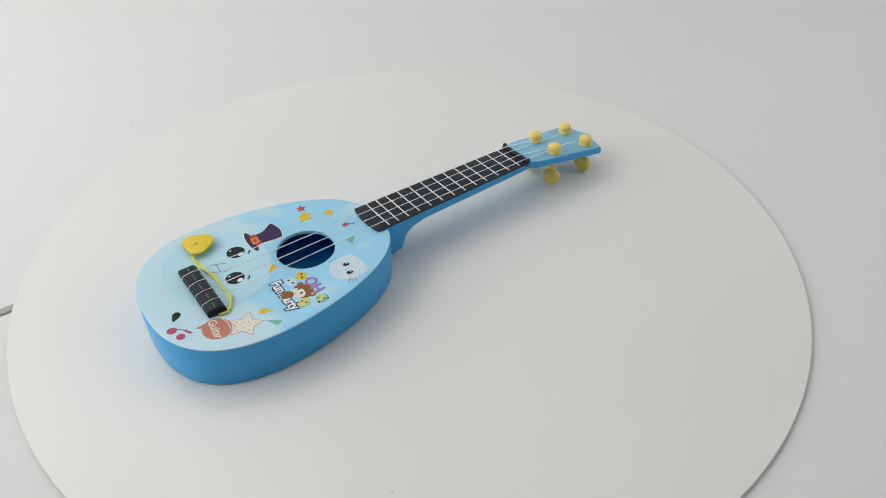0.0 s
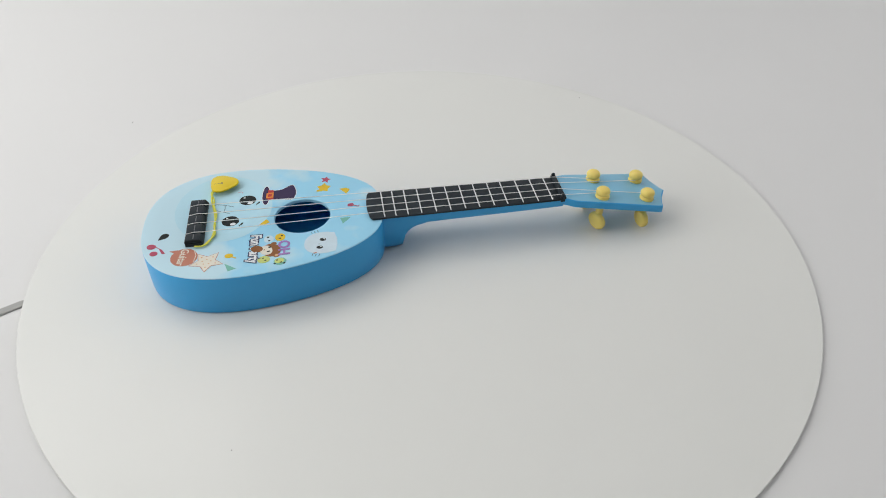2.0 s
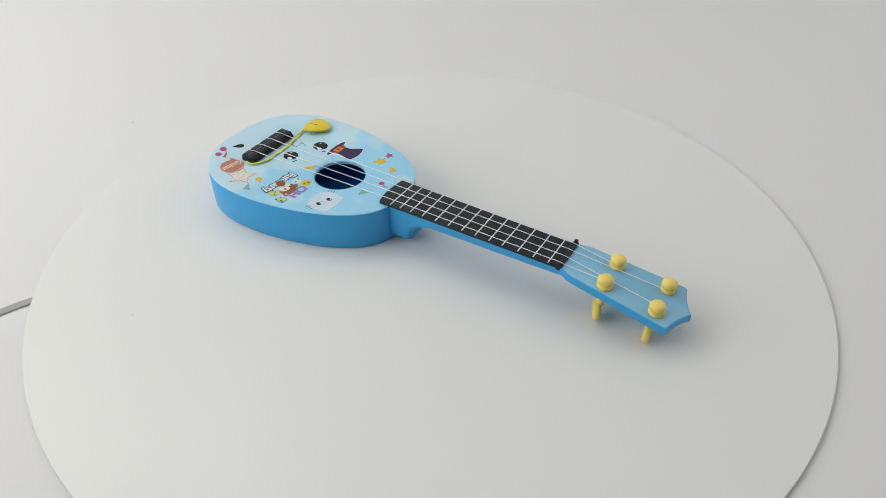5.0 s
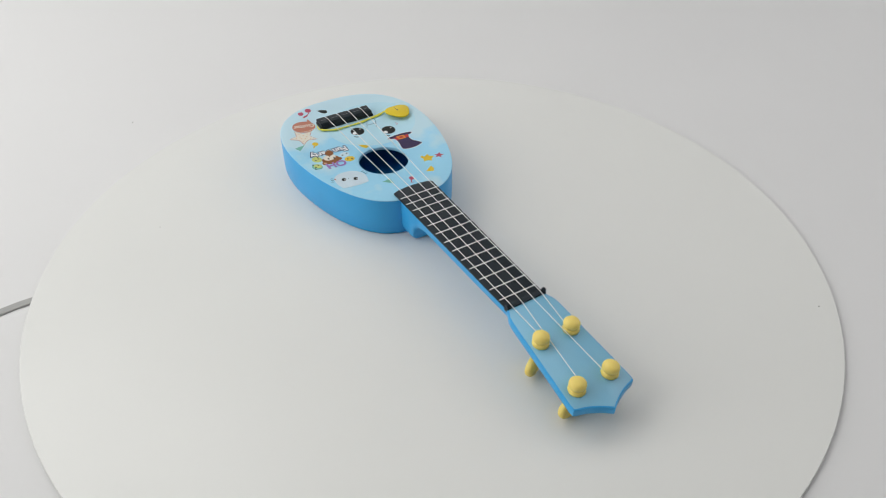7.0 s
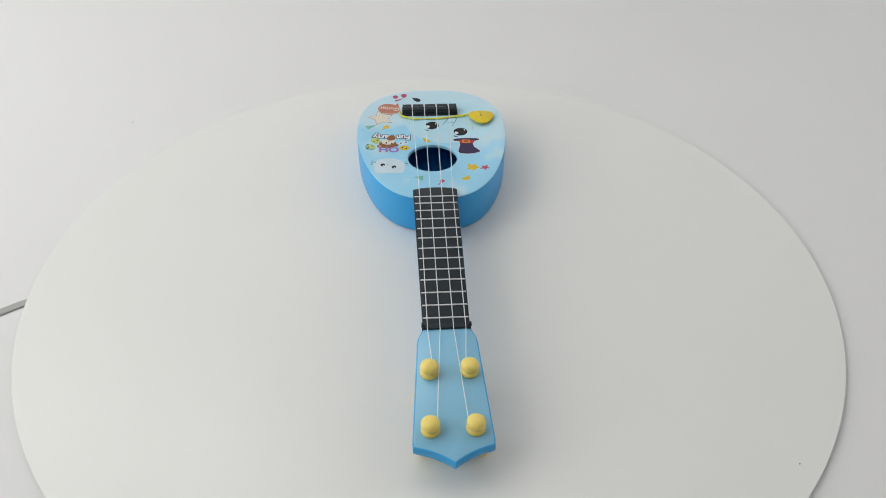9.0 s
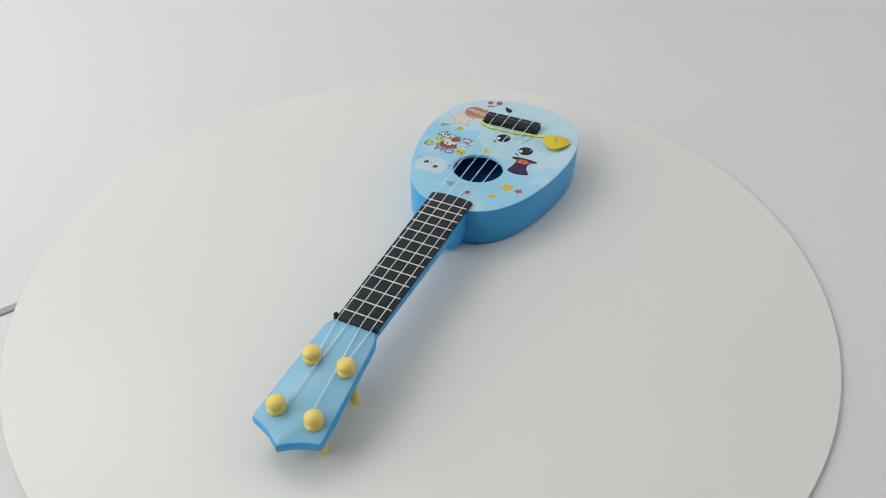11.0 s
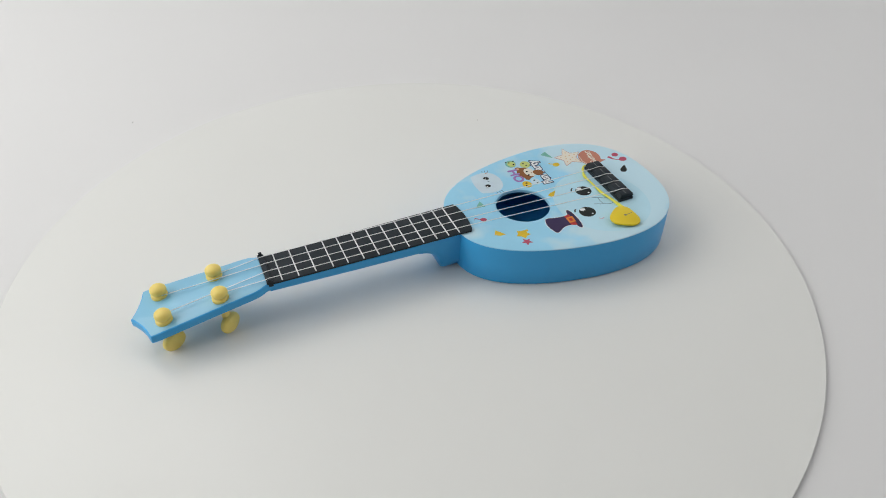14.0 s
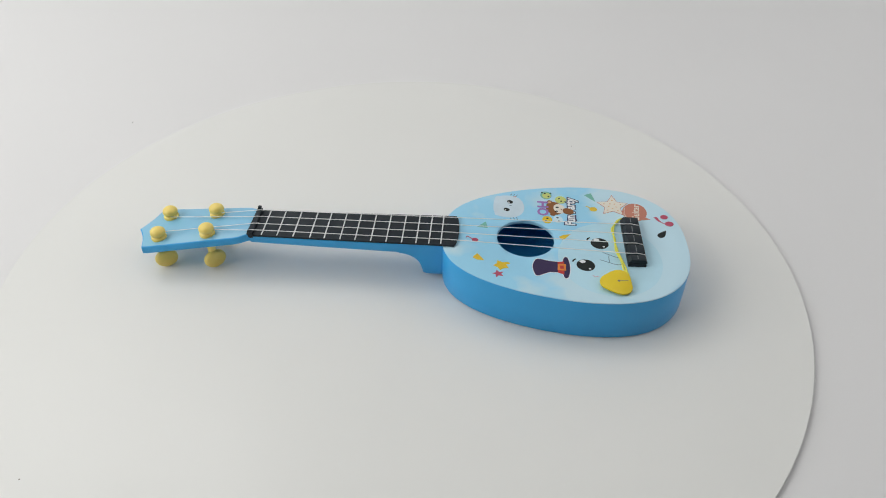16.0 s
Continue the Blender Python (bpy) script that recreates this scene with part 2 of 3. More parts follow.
def build_body(g):
    pts = body_outline()
    rings = [[(x, y, z) for x, y in inset(pts, d)] for d, z in
             ((4.0, 0.1), (1.6, 0.3), (0.5, 1.0), (0.2, 2.2), (0.0, 12.0), (0.0, TOP - 1.2), (0.1, TOP - 0.9), (0.4, TOP - 0.8), (0.55, TOP - 0.9), (0.6, TOP - 2.4), (2.6, TOP - 5.0), (2.7, 3.0), (8.0, 2.6))]
    shell = part("body", mm_bm(loft(rings)), SHELL, g, "hollow sky-blue plastic body with a flat smooth side wall")
    # soundboard with its hole
    hu, hw, hr = HOLE
    n = len(pts)

    def hole_ring(r, z):
        out = []
        for x, y in pts:
            a = math.atan2(y - hw, x - hu)
            out.append((hu + r * math.cos(a), hw + r * math.sin(a), z))
        return out
    def span(k, drop):
        """Ring between the hole (0) and the rim (1), laid on the dish."""
        out = []
        for (a, b, _), (c, d) in zip(hole_ring(hr + 0.4, 0), inset(pts, 1.0)):
            x, y = a + (c - a) * k, b + (d - b) * k
            out.append((x, y, TOP + dish(x, y) - drop))
        return out

    def lip(r, drop):
        return [(x, y, TOP + dish(x, y) - drop) for x, y, _ in hole_ring(r, 0)]
    rings = [lip(hr, 2.6), lip(hr, 0.5), lip(hr + 0.15, 0.15)] + [span(k, 0.0) for k in np.linspace(0, 1, 13)]
    rings += [[(x, y, z) for x, y in inset(pts, d)] for d, z in ((0.3, TOP - 0.06), (0.08, TOP - 0.3), (0.08, TOP - 0.75), (0.66, TOP - 0.75), (0.68, TOP - 1.4))]
    rings += [span(k, 1.6) for k in np.linspace(0.97, 0.1, 8)] + [lip(hr + 1.6, 2.6)]
    return shell, part("soundboard", mm_bm(loft(rings, closed=True)), SKY, g, "pale blue soundboard printed with clouds and stickers, round sound hole")


def build_neck(g):
    # neck with its heel: cross-sections along u
    rings = []
    n = 16

    def section(u, half, top, bottom, squareness):
        out = []
        for i in range(n):
            a = math.pi * i / (n - 1)
            c, s = math.cos(a), math.sin(a)
            out.append((u, -half * math.copysign(abs(c) ** squareness, c), top - (top - bottom) * abs(s) ** squareness))
        return out
    # the underside falls to the heel in a hollow quarter round
    heel = [(-26.5, 1.5), (-14.0, 1.5), (-10.5, 1.9)]
    for k in range(11):
        u = -9.0 + 21.0 * k / 10
        heel.append((u, 23.4 - 20.4 * (1 - math.sqrt(max(0.0, 1 - ((12.0 - u) / 21.0) ** 2)))))
    heel += [(30, 23.9), (60, 24.5), (100, 25.6), (112, 26.0), (118, 26.2)]
    for u, b in heel:
        half = 17.2 - 2.0 * (u + 25) / 143 - 1.4 * max(0.0, min(1.0, (10 - u) / 12))
        k = 0.45 if u > 8 else 0.34
        rings.append(section(u, half, TOP + 0.2, b, k))
    part("neck", sag(loft(rings)), SHELL, g, "sky-blue plastic neck with a curved heel")
    # fretboard, arched tail
    pts = [(-34.9 + 2.2 * (y / 17.5) ** 2 if abs(y) < 17 else -31.9, y) for y in np.linspace(17.6, -17.6, 13)]
    pts += [(117.0, -15.2), (117.0, 15.2)]
    fb = part("fretboard", sag(slab(pts, TOP + 0.2, TOP + 2.0, 0.6)), BLACK, g, "charcoal plastic fretboard with white frets")
    for u in FRETS:
        half = 16.9 - 2.2 * (u + 30) / 147
        rings = [[(u + 0.5 * c * k, y, TOP + 1.9 + 0.7 * s * k) for c, s in ((-1, 0), (-0.75, 0.75), (0, 1), (0.75, 0.75), (1, 0))]
                 for y, k in ((-half, 0.6), (-half + 0.5, 1), (half - 0.5, 1), (half, 0.6))]
        part("fret", sag(loft(rings)), FRET, fb)
    # nut
    bm = bmesh.new()
    slab([(115.5, -15.6), (119.6, -15.6), (119.6, 15.6), (115.5, 15.6)], TOP - 1.0, TOP + 4.0, 0.6, bm=bm)
    nut = part("nut", sag(bm), BLACK, g, "raised charcoal nut bar")
    for y in (-15.0, 15.0):
        bm = slab([(116.4, y - 1.0), (118.8, y - 1.0), (118.8, y + 1.0), (116.4, y + 1.0)], TOP + 3.4, TOP + 6.0, 0.5)
        part("nut_end", sag(bm), BLACK, nut)


def build_head(g):
    half = [(117.5, -15.2), (121.0, -16.4), (125.0, -18.4), (129.0, -19.2), (165.0, -21.6), (195.2, -23.7), (198.4, -23.4)]
    # hollowed end running to a point
    for k in np.linspace(0.08, 1.0, 8):
        half.append((199.0 + 9.9 * (0.35 * k + 0.65 * k * k), -23.2 * (1 - k)))
    other = [(u, -w) for u, w in half[:-1]][::-1]
    outline = [(u, w + 0.8) for u, w in half + other]
    bm = slab(outline, TOP + HEAD_UP - HEAD_THICK, TOP + HEAD_UP, 1.0, head_drop)
    head = part("headstock", mm_bm(bm), SHELL, g, "sky-blue plastic headstock ending in a shallow point")
    # thin plate added over the top, its paler blue standing for sheen
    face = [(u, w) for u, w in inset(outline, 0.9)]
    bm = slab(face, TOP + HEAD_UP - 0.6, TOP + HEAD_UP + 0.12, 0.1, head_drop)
    part("head_face", mm_bm(bm), HEAD, head, "thin added upper face, paler blue with sheen put into its colour")
    # pegs: place along and across, turn of the thumb piece below, its height
    for u, w, turn, lift in ((150.7, -12.2, 24, 1.6), (188.2, -13.0, 8, 0.3), (150.7, 12.2, 312, 1.6), (188.2, 13.0, 300, 0.3)):
        w += 0.8
        z = TOP + HEAD_UP + head_drop(u)
        prof = [(5.5, -0.4), (5.7, 0.2), (5.6, 1.5), (5.1, 2.3), (4.5, 2.7), (4.4, 3.2), (5.0, 3.6), (5.5, 4.4), (5.6, 5.4), (5.3, 6.8), (4.3, 8.0), (2.4, 8.7), (0, 9.0)]
        bm = lathe(prof, 26)
        for v in bm.verts:
            v.co = Vector((v.co.x + u, v.co.y + w, v.co.z + z))
        peg = part("tuning_peg", mm_bm(bm), YELLOW, g, "butter-yellow plastic tuning peg with a mushroom top")
        # thumb piece below: short stem and a flat round paddle
        zb = TOP + HEAD_UP - HEAD_THICK + head_drop(u)
        r = 7.4
        pu, pw = u - 2.0, w + math.copysign(1.9, w)
        bm = lathe([(3.0, 0.6), (3.0, lift + 2 * r - 1.5 - zb), (0, lift + 2 * r - 1.5 - zb)], 14, (u - 0.7, w + math.copysign(0.7, w), zb))
        prof = [(0, -2.6), (r - 1.4, -2.6), (r - 0.4, -1.8), (r, -0.7), (r, 0.7), (r - 0.4, 1.8), (r - 1.4, 2.6), (0, 2.6)]
        bm2 = lathe(prof, 26)
        a = radians(turn)
        for v in bm2.verts:
            x, y, zz = v.co
            x *= 1.12
            v.co = Vector((pu + x * math.sin(a) + zz * math.cos(a), pw - x * math.cos(a) + zz * math.sin(a), lift + r + y))
        me = bpy.data.meshes.new("tmp")
        bm2.to_mesh(me)
        bm2.free()
        bm.from_mesh(me)
        bpy.data.meshes.remove(me)
        part("thumb_piece", mm_bm(bm), YELLOW, peg, "flat round yellow thumb piece under the headstock")


def build_bridge(g):
    bm = slab([(-167.4, -25.0), (-154.8, -25.0), (-154.8, 26.5), (-167.4, 26.5)], TOP - 2.4, TOP + 0.6, 0.5)
    bridge = part("bridge", mm_bm(bm), BLACK, g, "charcoal plastic bridge with five humps between the strings")
    edges = [-25.2] + [s[0] for s in STRINGS] + [26.7]
    for a, b in zip(edges[:-1], edges[1:]):
        a, b = a + 0.75, b - 0.75
        bm = slab([(-167.9, a), (-155.2, a), (-155.2, b), (-167.9, b)], TOP + 0.4, TOP + 3.8, 0.9)
        for v in bm.verts:
            if v.co.z > TOP + 2:
                v.co.x += 0.8 if v.co.x < -161 else -1.2
        block = part("bridge_block", mm_bm(bm), BLACK, bridge)
        bm = slab([(-161.6, a + 1.6), (-161.0, a + 1.6), (-161.0, b - 1.6), (-161.6, b - 1.6)], TOP + 3.3, TOP + 3.88, 0.1)
        part("saddle_line", mm_bm(bm), LINE, block, "thin pale moulded line")


def build_strings(g):
    for k, (wb, wf, wn) in enumerate(STRINGS):
        inner = k in (1, 2)
        u = 188.2 if inner else 150.7
        side = -1 if k < 2 else 1
        w = side * ((13.0 if inner else 12.2) - (4.0 if inner else 2.0))
        z = TOP + HEAD_UP + head_drop(u) + 4.1
        pts = [(-168.1, wb, TOP + 0.4), (-166.8, wb, TOP + 3.0), (-161.2, wb, TOP + 4.0), (-155.8, wb, TOP + 3.6), (-90, wb + (wf - wb) * 0.52, TOP + 3.8), (-28, wf, TOP + 4.2),
               (117.0, wn, TOP + 4.4), (120.0, wn, TOP + 3.8), (u - 3.0, w, z), (u, w, z)]
        part("string", sag(tube(pts, 0.31, 10)), NYLON, g, "taut white nylon string")


guitar = new("toy_guitar")
body, board = build_body(guitar)
build_neck(guitar)
build_head(guitar)
build_bridge(guitar)
build_strings(guitar)
tagged(guitar, "small sky-blue plastic toy guitar with printed soundboard, lying on turntable", "toy guitar")

# ---- prints on the soundboard ----


def flat(pts, lift, bm=None):
    """A printed patch, a hair proud of the board and following its dish."""
    bm = bm or bmesh.new()
    n = len(pts)
    area = 0.5 * sum(a[0] * b[1] - b[0] * a[1] for a, b in zip(pts, pts[1:] + pts[:1]))
    around = sum(math.dist(a, b) for a, b in zip(pts, pts[1:] + pts[:1]))
    cx, cy = sum(p[0] for p in pts) / n, sum(p[1] for p in pts) / n
    steps = (1.0, 0.75, 0.5, 0.25) if abs(area) > 25 and 4 * math.pi * abs(area) > 0.3 * around ** 2 else (1.0,)
    lo = [bm.verts.new((x, y, TOP - 0.2 + dish(x, y))) for x, y in pts]
    rings = [lo]
    for k in steps:
        ring = []
        for x, y in pts:
            x, y = cx + (x - cx) * k, cy + (y - cy) * k
            ring.append(bm.verts.new((x, y, TOP + lift + dish(x, y))))
        rings.append(ring)
    for a, b in zip(rings[:-1], rings[1:]):
        for i in range(n):
            bm.faces.new((a[i], a[(i + 1) % n], b[(i + 1) % n], b[i]))
    bm.faces.new(rings[-1])
    return bm


def disc_pts(u, w, ru, rw=None, n=26, turn=0.0):
    rw = ru if rw is None else rw
    t = radians(turn)
    out = []
    for i in range(n):
        a = 2 * math.pi * i / n
        x, y = ru * math.cos(a), rw * math.sin(a)
        out.append((u + x * math.cos(t) - y * math.sin(t), w + x * math.sin(t) + y * math.cos(t)))
    return out


def star_pts(u, w, r, inner=0.5, n=5, turn=0.0):
    return [(u + (r if i % 2 == 0 else r * inner) * math.cos(math.pi * i / n + radians(turn)),
             w + (r if i % 2 == 0 else r * inner) * math.sin(math.pi * i / n + radians(turn))) for i in range(2 * n)]


def ring_pts(pts):
    area = sum(a[0] * b[1] - b[0] * a[1] for a, b in zip(pts, pts[1:] + pts[:1]))
    return pts if area > 0 else pts[::-1]


def print_on(name, pts, ink, lift=0.10, parent=None, label="", rim=None, rim_width=0.7):
    """One printed patch; with rim, a wider patch of another ink under it."""
    pts = ring_pts(list(pts))
    under = parent or board
    if rim:
        under = part(name + "_rim", mm_bm(flat(inset(pts, -rim_width), lift - 0.05)), INK[rim], under)
        if parent:
            under = parent
    return part(name, mm_bm(flat(pts, lift)), INK[ink], under if not rim or parent else board, label)


def stroke(points, width):
    """Outline of a line of that width through the points."""
    pts = [Vector((p[0], p[1])) for p in points]
    left, right = [], []
    for i, p in enumerate(pts):
        d = (pts[min(i + 1, len(pts) - 1)] - pts[max(i - 1, 0)]).normalized()
        s = Vector((-d.y, d.x)) * width / 2
        left.append(tuple(p + s))
        right.append(tuple(p - s))
    return right + left[::-1]


def lettering(name, text, u, w, size, ink, lift, parent, turn=-90.0, swell=0.0, squeeze=1.0):
    """Letters of the built-in font, as flat print with its baseline start at (u, w)."""
    cu = bpy.data.curves.new(name, "FONT")
    cu.body, cu.size, cu.extrude, cu.offset, cu.resolution_u = text, size, 0.03, swell, 3
    tmp = bpy.data.objects.new(name, cu)
    scene.collection.objects.link(tmp)
    bpy.context.view_layer.update()
    me = bpy.data.meshes.new_from_object(tmp)
    bm = bmesh.new()
    bm.from_mesh(me)
    scene.collection.objects.unlink(tmp)
    bpy.data.objects.remove(tmp)
    bpy.data.meshes.remove(me)
    t = radians(turn)
    for v in bm.verts:
        x, y = v.co.x * squeeze, v.co.y
        px, py = u + x * math.cos(t) - y * math.sin(t), w + x * math.sin(t) + y * math.cos(t)
        v.co = Vector((px, py, TOP + lift + v.co.z + dish(px, py)))
    return part(name, mm_bm(bm), INK[ink], parent)


def build_prints():
    # pale round patch with two dark ovals
    bm = loft([[(x, y, TOP + 0.06 + dish(x, y)) for x, y in disc_pts(-143, 19, 36.5 * k, 41 * k, 56)] for k in (1.0, 0.85, 0.7, 0.55, 0.4, 0.25, 0.1)])
    bm.faces.ensure_lookup_table()
    bmesh.ops.delete(bm, geom=[f for f in bm.faces if len(f.verts) > 8 and f.calc_area() > 200], context="FACES_ONLY")
    part("round_print", mm_bm(bm), INK["pale"], board, "large pale blue printed round")
    for u, w in ((-125.5, 27.3), (-137.4, 2.0)):
        o = print_on("oval_print", disc_pts(u, w, 6.5, 6.2, 26, -15), "black", 0.14, label="dark printed oval with white glints")
        print_on("glint", disc_pts(u + 2.0, w - 3.9, 2.2, 1.7, 14), "white", 0.2, o)
        print_on("glint", disc_pts(u - 2.6, w + 3.6, 0.8, 0.7, 10), "white", 0.2, o)
        print_on("lash", stroke([(u + 6.5, w - 6.5), (u + 8.2, w - 5.2), (u + 9.0, w - 3.2)], 1.1), "black", 0.14, o)
    print_on("cheek", stroke([(-133.5, 38.5), (-131.0, 39.5), (-129.5, 37.6)], 0.7), "pink", 0.12)
    drop = []
    for k in range(28):
        a = 2 * math.pi * k / 28
        x, y = 5.0 * math.cos(a), 3.6 * math.sin(a) * math.sin(a / 2) ** 1.3
        t = radians(232)
        drop.append((-184.6 + x * math.cos(t) - y * math.sin(t), -11.6 + x * math.sin(t) + y * math.cos(t)))
    print_on("drop_print", drop, "black", 0.12, label="dark printed drop")
    # line drawing beside the bridge
    for path in ([(-136.0, 20.4), (-141.0, 22.6), (-147.0, 24.8), (-150.4, 24.6), (-151.4, 21.6), (-150.0, 18.0), (-147.0, 16.4), (-142.8, 14.2), (-138.6, 12.2)], [(-142.6, 23.2), (-142.4, 19.0), (-143.0, 14.4)]):
        print_on("line_print", stroke([tuple(p)[:2] for p in smooth_path([(u, w, 0) for u, w in path], 4)], 0.5), "line", 0.12, label="thin printed line drawing")
    # top hat
    crown = [(u - 2.6, 31.8 + (w - 32) * 0.92) for u, w in [(-105.5, 25.0), (-98, 24.4), (-89.3, 22.6), (-86.6, 26.5), (-85.6, 32), (-86.4, 38.5), (-88.8, 43.0), (-97, 38.0), (-104.5, 37.6)]]
    crown = [tuple(p)[:2] for p in smooth_path([(u, w, 0) for u, w in crown], 5)]
    hat = print_on("hat_print", crown, "purple", 0.14, label="printed plum top hat with a red band", rim="white", rim_width=0.5)
    print_on("hat_brim", disc_pts(-111.5, 31.2, 2.8, 11.9, 26, -2), "purple", 0.14, hat, rim="white", rim_width=0.5)
    print_on("hat_band", [(-110.5, 24.6), (-105.9, 25.4), (-105.5, 37.2), (-109.9, 38.6)], "red", 0.19, hat)
    print_on("buckle", [(-111.7, 27.4), (-105.9, 27.8), (-105.5, 34.4), (-111.1, 34.6)], "orange", 0.23, hat)
    print_on("buckle_middle", [(-110.1, 29.2), (-107.3, 29.4), (-107.1, 32.6), (-109.7, 32.8)], "red", 0.27, hat)
    # round badge with lettering, and the spotted star beside it
    badge = print_on("badge_print", disc_pts(-167.2, -37.2, 9.2, 10.4, 30), "salmon", 0.12, label="salmon printed badge lettered Guitar")
    print_on("badge_tip", [(-174.5, -31.5), (-178.0, -29.0), (-172.0, -27.8)], "salmon", 0.12, badge)
    lettering("lettering", "Guitar", -169.6, -26.9, 7.8, "cream", 0.16, badge, turn=-96.0, swell=0.12, squeeze=0.95)
    print_on("badge_line", stroke([(-161.0, -29.0), (-159.2, -35.5), (-160.2, -43.0)], 0.5), "cream", 0.17, badge)
    star = print_on("star_print", star_pts(-151.2, -44.4, 11.9, 0.5, 5, 52), "cream", 0.17, label="cream printed star with gold spots", rim="salmon", rim_width=0.4)
    for i in range(5):
        for r in (3.0, 6.6):
            a = radians(52 + 72 * i + (36 if r < 4 else 0))
            print_on("spot", disc_pts(-151.2 + r * math.cos(a), -44.4 + r * math.sin(a), 0.6, 0.6, 8), "tan", 0.21, star)
    # small scattered prints
    print_on("pennant_print", [(-138.5, -48.8), (-135.6, -58.5), (-130.2, -56.0)], "mint", 0.12, label="small mint green printed pennant")
    print_on("pennant_print", [(-55.6, -8.6), (-54.0, -16.0), (-47.7, -9.0)], "mint", 0.12, label="small mint green printed pennant")
    print_on("blot_print", disc_pts(-136.2, -39.6, 3.0, 2.6, 16), "gold", 0.12, label="small gold printed blot")
    print_on("blot_tail", stroke([(-134.0, -41.0), (-131.0, -43.2)], 1.0), "gold", 0.12)
    print_on("wedge_print", [(-117.0, -7.4), (-112.0, -6.2), (-108.2, -3.8), (-110.6, 0.2), (-113.2, -2.4)], "gold", 0.12, label="small gold printed wedge")
    print_on("star_small_print", star_pts(-66.2, 33.4, 5.8, 0.62, 5, 10), "gold", 0.12, label="small gold printed star")
    print_on("blot_print", disc_pts(-70.6, 30.5, 1.6, 1.3, 10), "gold", 0.12, label="small gold printed blot")
    print_on("wedge_print", [(-54.0, 29.4), (-49.0, 22.0), (-45.8, 27.2), (-49.2, 29.6)], "gold", 0.12, label="small gold printed wedge")
    print_on("star_small_print", star_pts(-64.2, 43.4, 4.4, 0.45, 5, 0), "rose", 0.12, label="small rose printed star")
    note = print_on("note_print", disc_pts(-46.7, 6.6, 2.5, 2.1, 14), "rose", 0.12, label="small rose printed musical note")
    print_on("note_stem", stroke([(-44.6, 5.6), (-41.0, 3.2), (-40.2, 5.0)], 0.8), "rose", 0.12, note)
    note = print_on("note_print", disc_pts(-191.0, -23.0, 3.2, 2.8, 16), "rose", 0.14, label="pair of rose printed musical notes")
    print_on("note_head", disc_pts(-188.4, -31.2, 2.8, 2.5, 16), "rose", 0.14, note)
    print_on("note_beam", [(-185.6, -25.4), (-183.6, -26.2), (-180.6, -31.2), (-182.8, -31.8)], "rose", 0.14, note)
    print_on("note_stem", stroke([(-189.5, -21.8), (-184.8, -25.8)], 0.7), "rose", 0.14, note)
    # pale puff with two dark spots
    rim = []
    for k in range(40):
        a = 2 * math.pi * k / 40
        c, s = math.cos(a), math.sin(a)
        e = 2 / 2.2 if c < 0 else 2 / 2.8
        q = 1 + 0.09 * max(0.0, math.cos(4 * (a - math.pi / 4))) ** 3 * (c > 0)
        rim.append((-70.6 + (12.4 if c < 0 else 11.4) * q * math.copysign(abs(c) ** e, c), -36.6 + 13.2 * q * math.copysign(abs(s) ** e, s)))
    puff = print_on("puff_print", rim, "puff", 0.12, label="pale printed puff with two dark spots")
    for u, w in ((-69.5, -32.7), (-72.1, -42.1)):
        print_on("spot", disc_pts(u, w, 2.4, 1.9, 14, -20), "black", 0.17, puff)
        print_on("glint", disc_pts(u + 0.9, w + 0.6, 0.6, 0.6, 8), "white", 0.21, puff)
    print_on("dash", stroke([(-71.6, -37.8), (-73.2, -38.0)], 0.6), "line", 0.17, puff)
    print_on("blush", stroke([(-74.4, -48.2), (-76.6, -48.8)], 0.8), "salmon", 0.17, puff)
    for side in (-1, 1):
        for k in range(3):
            u, w = -77.0 + 2.3 * k, -36.6 + side * (12.6 + 0.5 * k)
            print_on("dash", stroke([(u, w), (u - 0.8, w + side * 2.4)], 0.4), "line", 0.17, puff)
    # lettered cluster
    cluster = print_on("cluster_print", disc_pts(-107.4, -39.6, 6.6, 7.8, 30, 20), "brown", 0.15, label="cluster of coloured printed blobs lettered Fun Party and OH")
    print_on("blob", disc_pts(-103.6, -46.4, 2.4, 2.4, 16), "brown", 0.16, cluster)
    print_on("blob", disc_pts(-103.6, -46.4, 1.3, 1.3, 12), "tan", 0.21, cluster)
    print_on("blob", disc_pts(-105.8, -32.4, 2.2, 2.2, 16), "brown", 0.16, cluster)
    print_on("blob", disc_pts(-111.0, -39.2, 4.4, 5.8, 24, 15), "cream", 0.19, cluster)
    for u, w in ((-108.5, -36.0), (-109.3, -40.8)):
        print_on("spot", disc_pts(u, w, 1.3, 0.8, 10), "black", 0.23, cluster)
    print_on("spot", disc_pts(-112.4, -38.6, 0.6, 0.6, 8), "brown", 0.23, cluster)
    print_on("blob", disc_pts(-101.2, -25.0, 3.8, 4.4, 18), "gold", 0.17, cluster)
    print_on("blob", disc_pts(-109.4, -26.0, 3.6, 4.2, 18), "cloud", 0.16, cluster)
    for u, w in ((-110.1, -23.8), (-109.1, -28.0), (-101.4, -26.6), (-100.0, -23.4)):
        print_on("spot", disc_pts(u, w, 0.9, 0.8, 8), "black", 0.21, cluster)
    print_on("blob", disc_pts(-112.4, -50.2, 4.4, 4.2, 18), "lime", 0.17, cluster)
    print_on("blob", disc_pts(-101.0, -54.6, 4.4, 4.4, 18), "mint", 0.15, cluster)
    print_on("blob", disc_pts(-101.4, -54.0, 3.4, 3.3, 18), "lime", 0.17, cluster)
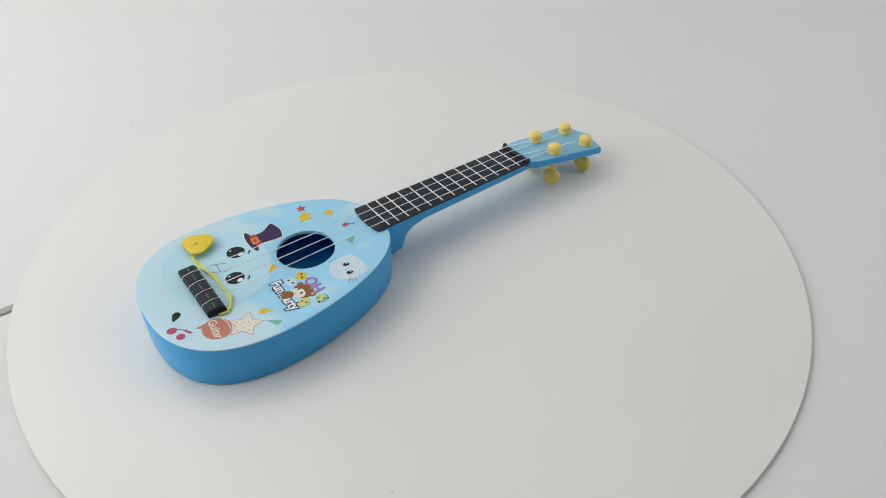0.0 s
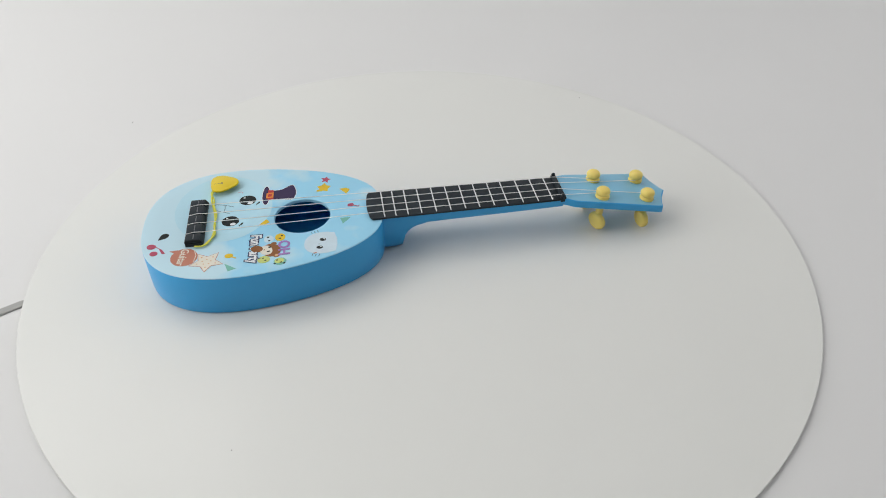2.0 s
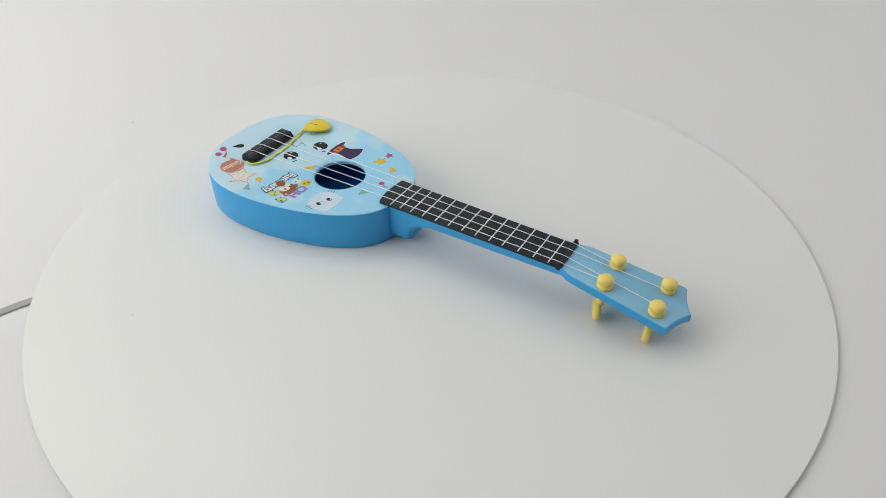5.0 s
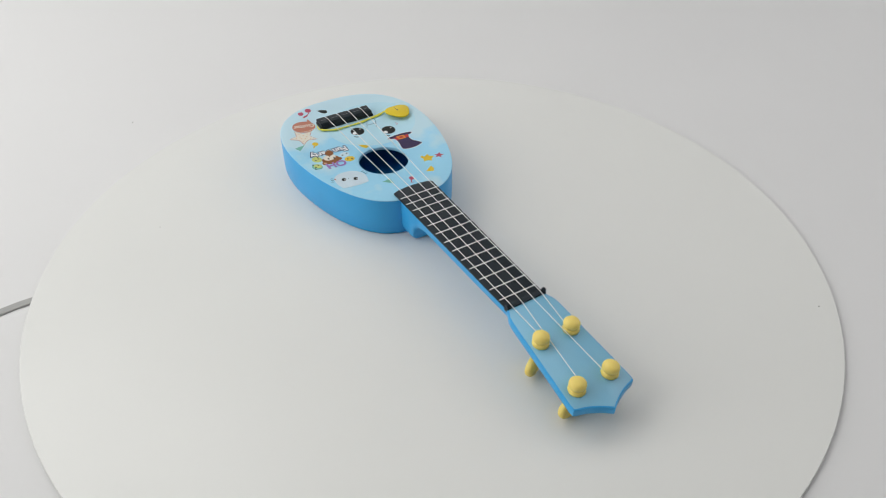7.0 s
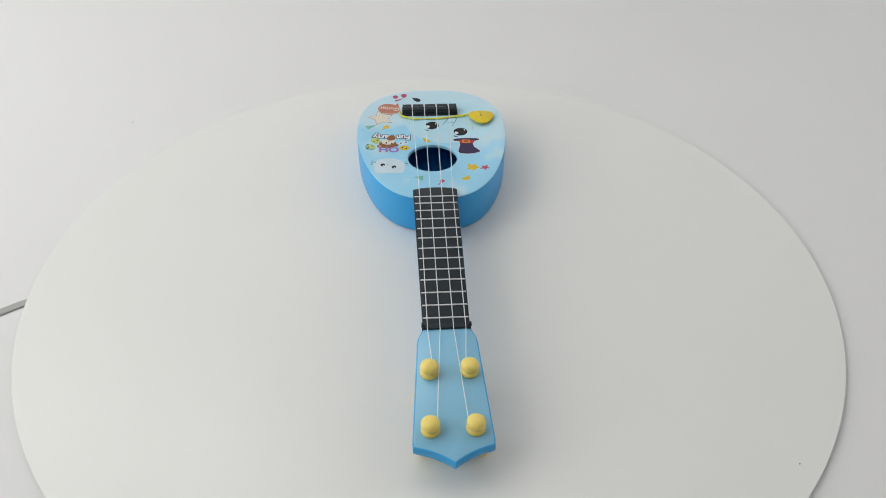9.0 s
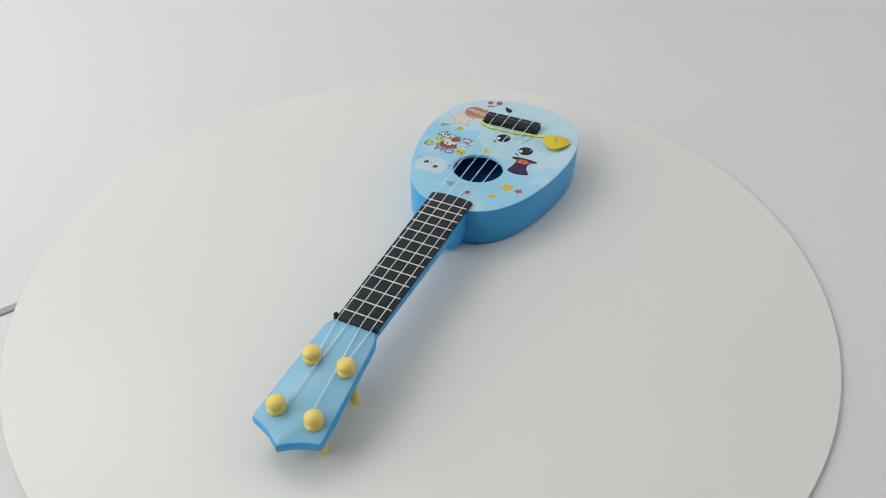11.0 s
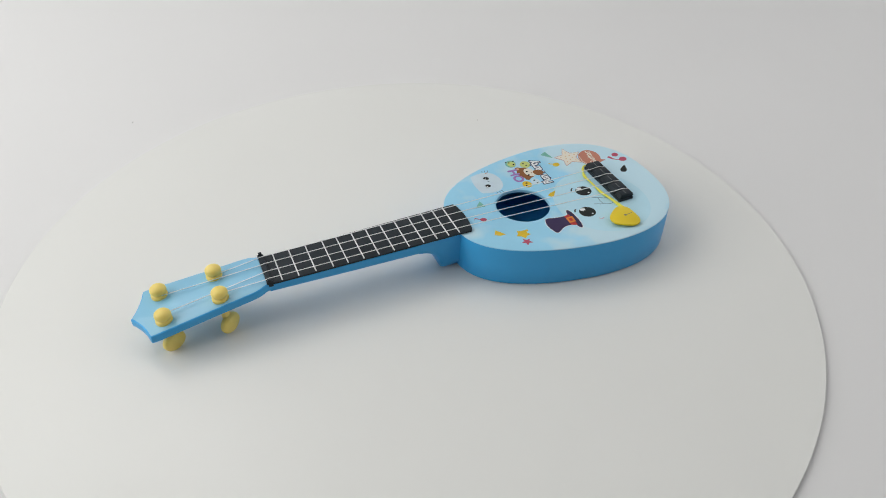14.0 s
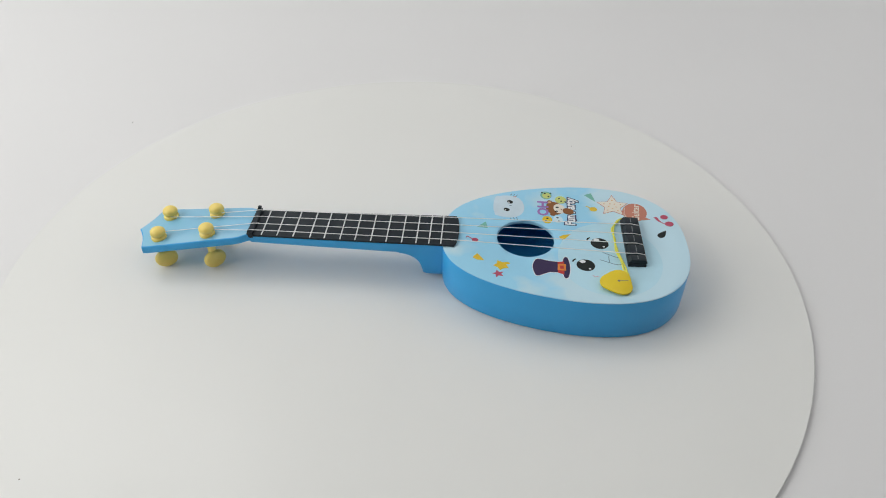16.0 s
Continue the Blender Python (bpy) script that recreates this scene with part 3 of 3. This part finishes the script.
    for u, w in ((-112.8, -48.6), (-111.2, -51.6), (-103.0, -53.0), (-100.2, -56.2), (-98.0, -57.4), (-104.6, -57.0)):
        print_on("spot", disc_pts(u, w, 0.85, 0.7, 8), "black", 0.21, cluster)
    print_on("blob", disc_pts(-117.6, -36.6, 4.4, 3.6, 20, -25), "brown", 0.30, cluster)
    lettering("letters_dark", "OH", -102.2, -29.6, 11.5, "violet", 0.20, cluster, swell=0.4)
    lettering("letters_dark", "Fun Party", -121.8, -19.4, 10.4, "navy", 0.18, cluster, turn=-92.0, swell=1.15, squeeze=0.83)
    lettering("letters_light", "Fun Party", -121.8, -19.4, 10.4, "white", 0.24, cluster, turn=-92.0, swell=0.34, squeeze=0.83)
    for ob in (cluster, *cluster.children):
        ob.data.transform(Matrix.Translation((0.0009, 0.0014, 0)))


build_prints()


# ---- plectrum on its elastic thread ----
def build_pick():
    n = 48
    pts = []
    for i in range(n):
        a = 2 * math.pi * i / n
        r = 11.0 * (1 + 0.11 * math.cos(3 * (a - radians(4)))) * (1 - 0.03 * math.cos(2 * a))
        pts.append((r * math.cos(a), r * math.sin(a)))
    bm = slab(pts, -0.8, 0.8, 0.5)
    for v in bm.verts:
        v.co.z -= 0.0022 * (v.co.x ** 2 + v.co.y ** 2) - 0.25
        v.co = Vector((-144.6 + v.co.x, 48.0 + v.co.y, TOP + 1.9 + v.co.z + 0.035 * (-v.co.y)))
    pick = tagged(part("plectrum", mm_bm(bm), PICK), "bright yellow heart-shaped plastic plectrum lying on the toy guitar", "plectrum")
    bm = lathe([(1.0, 0.0), (0.8, 0.2), (0, 0.22)], 14)
    for v in bm.verts:
        v.co = Vector((-145.6 + v.co.x, 47.4 + v.co.y, TOP + 2.85 + v.co.z))
    part("eyelet", mm_bm(bm), SPECK, pick, "small dark thread hole")
    bm = slab([(-152.0, 46.6), (-146.0, 47.1), (-146.0, 47.6), (-152.0, 47.1)], TOP + 2.55, TOP + 2.86, 0.08)
    part("slit", mm_bm(bm), SPECK, pick, "fine dark slit beside the thread hole")
    for off in (0.0, 1.0):
        path = smooth_path([(-147.0, 46.0, TOP + 0.5), (-149.8 - off, 42.6, TOP + 0.4), (-152.6 - off, 37.6, TOP + 0.1), (-153.0 + 1.6 * off, 30.0 + off, TOP - 1.2), (-151.4 + 0.8 * off, 22.0, TOP - 1.2),
                            (-149.2 + 1.2 * off, 10.0, TOP - 1.2), (-148.2 - 0.6 * off, -3.0, TOP - 1.2), (-148.8 + 1.3 * off, -14.0, TOP - 0.9), (-151.2 - off, -22.5, TOP - 0.9), (-155.5, -27.0, TOP - 0.6), (-161.0, -26.6, TOP - 0.6)])
        part("thread", mm_bm(tube(path, 0.62, 8)), THREAD, pick, "thin yellow elastic thread looped along the bridge")
    return pick


plectrum = build_pick()


# ---- what turns ----
def motions():
    phi, v0 = radians(13.8), 0.017
    u0 = -0.116
    base = Vector((u0 * math.cos(phi) - v0 * math.sin(phi), u0 * math.sin(phi) + v0 * math.cos(phi), 0))
    disc_rows, guitar_rows = [], []
    for k, a in enumerate(TURN):
        t = radians(a)
        p = Vector((base.x * math.cos(t) - base.y * math.sin(t), base.x * math.sin(t) + base.y * math.cos(t), 0.0))
        disc_rows.append((k * 0.5, pose(0, 0, 0, 0, 0, a)))
        guitar_rows.append((k * 0.5, pose(p.x, p.y, 0.0, 0, 0, a + 13.8)))
    walk(disc, disc_rows)
    walk(guitar, guitar_rows)
    walk(plectrum, guitar_rows)


motions()
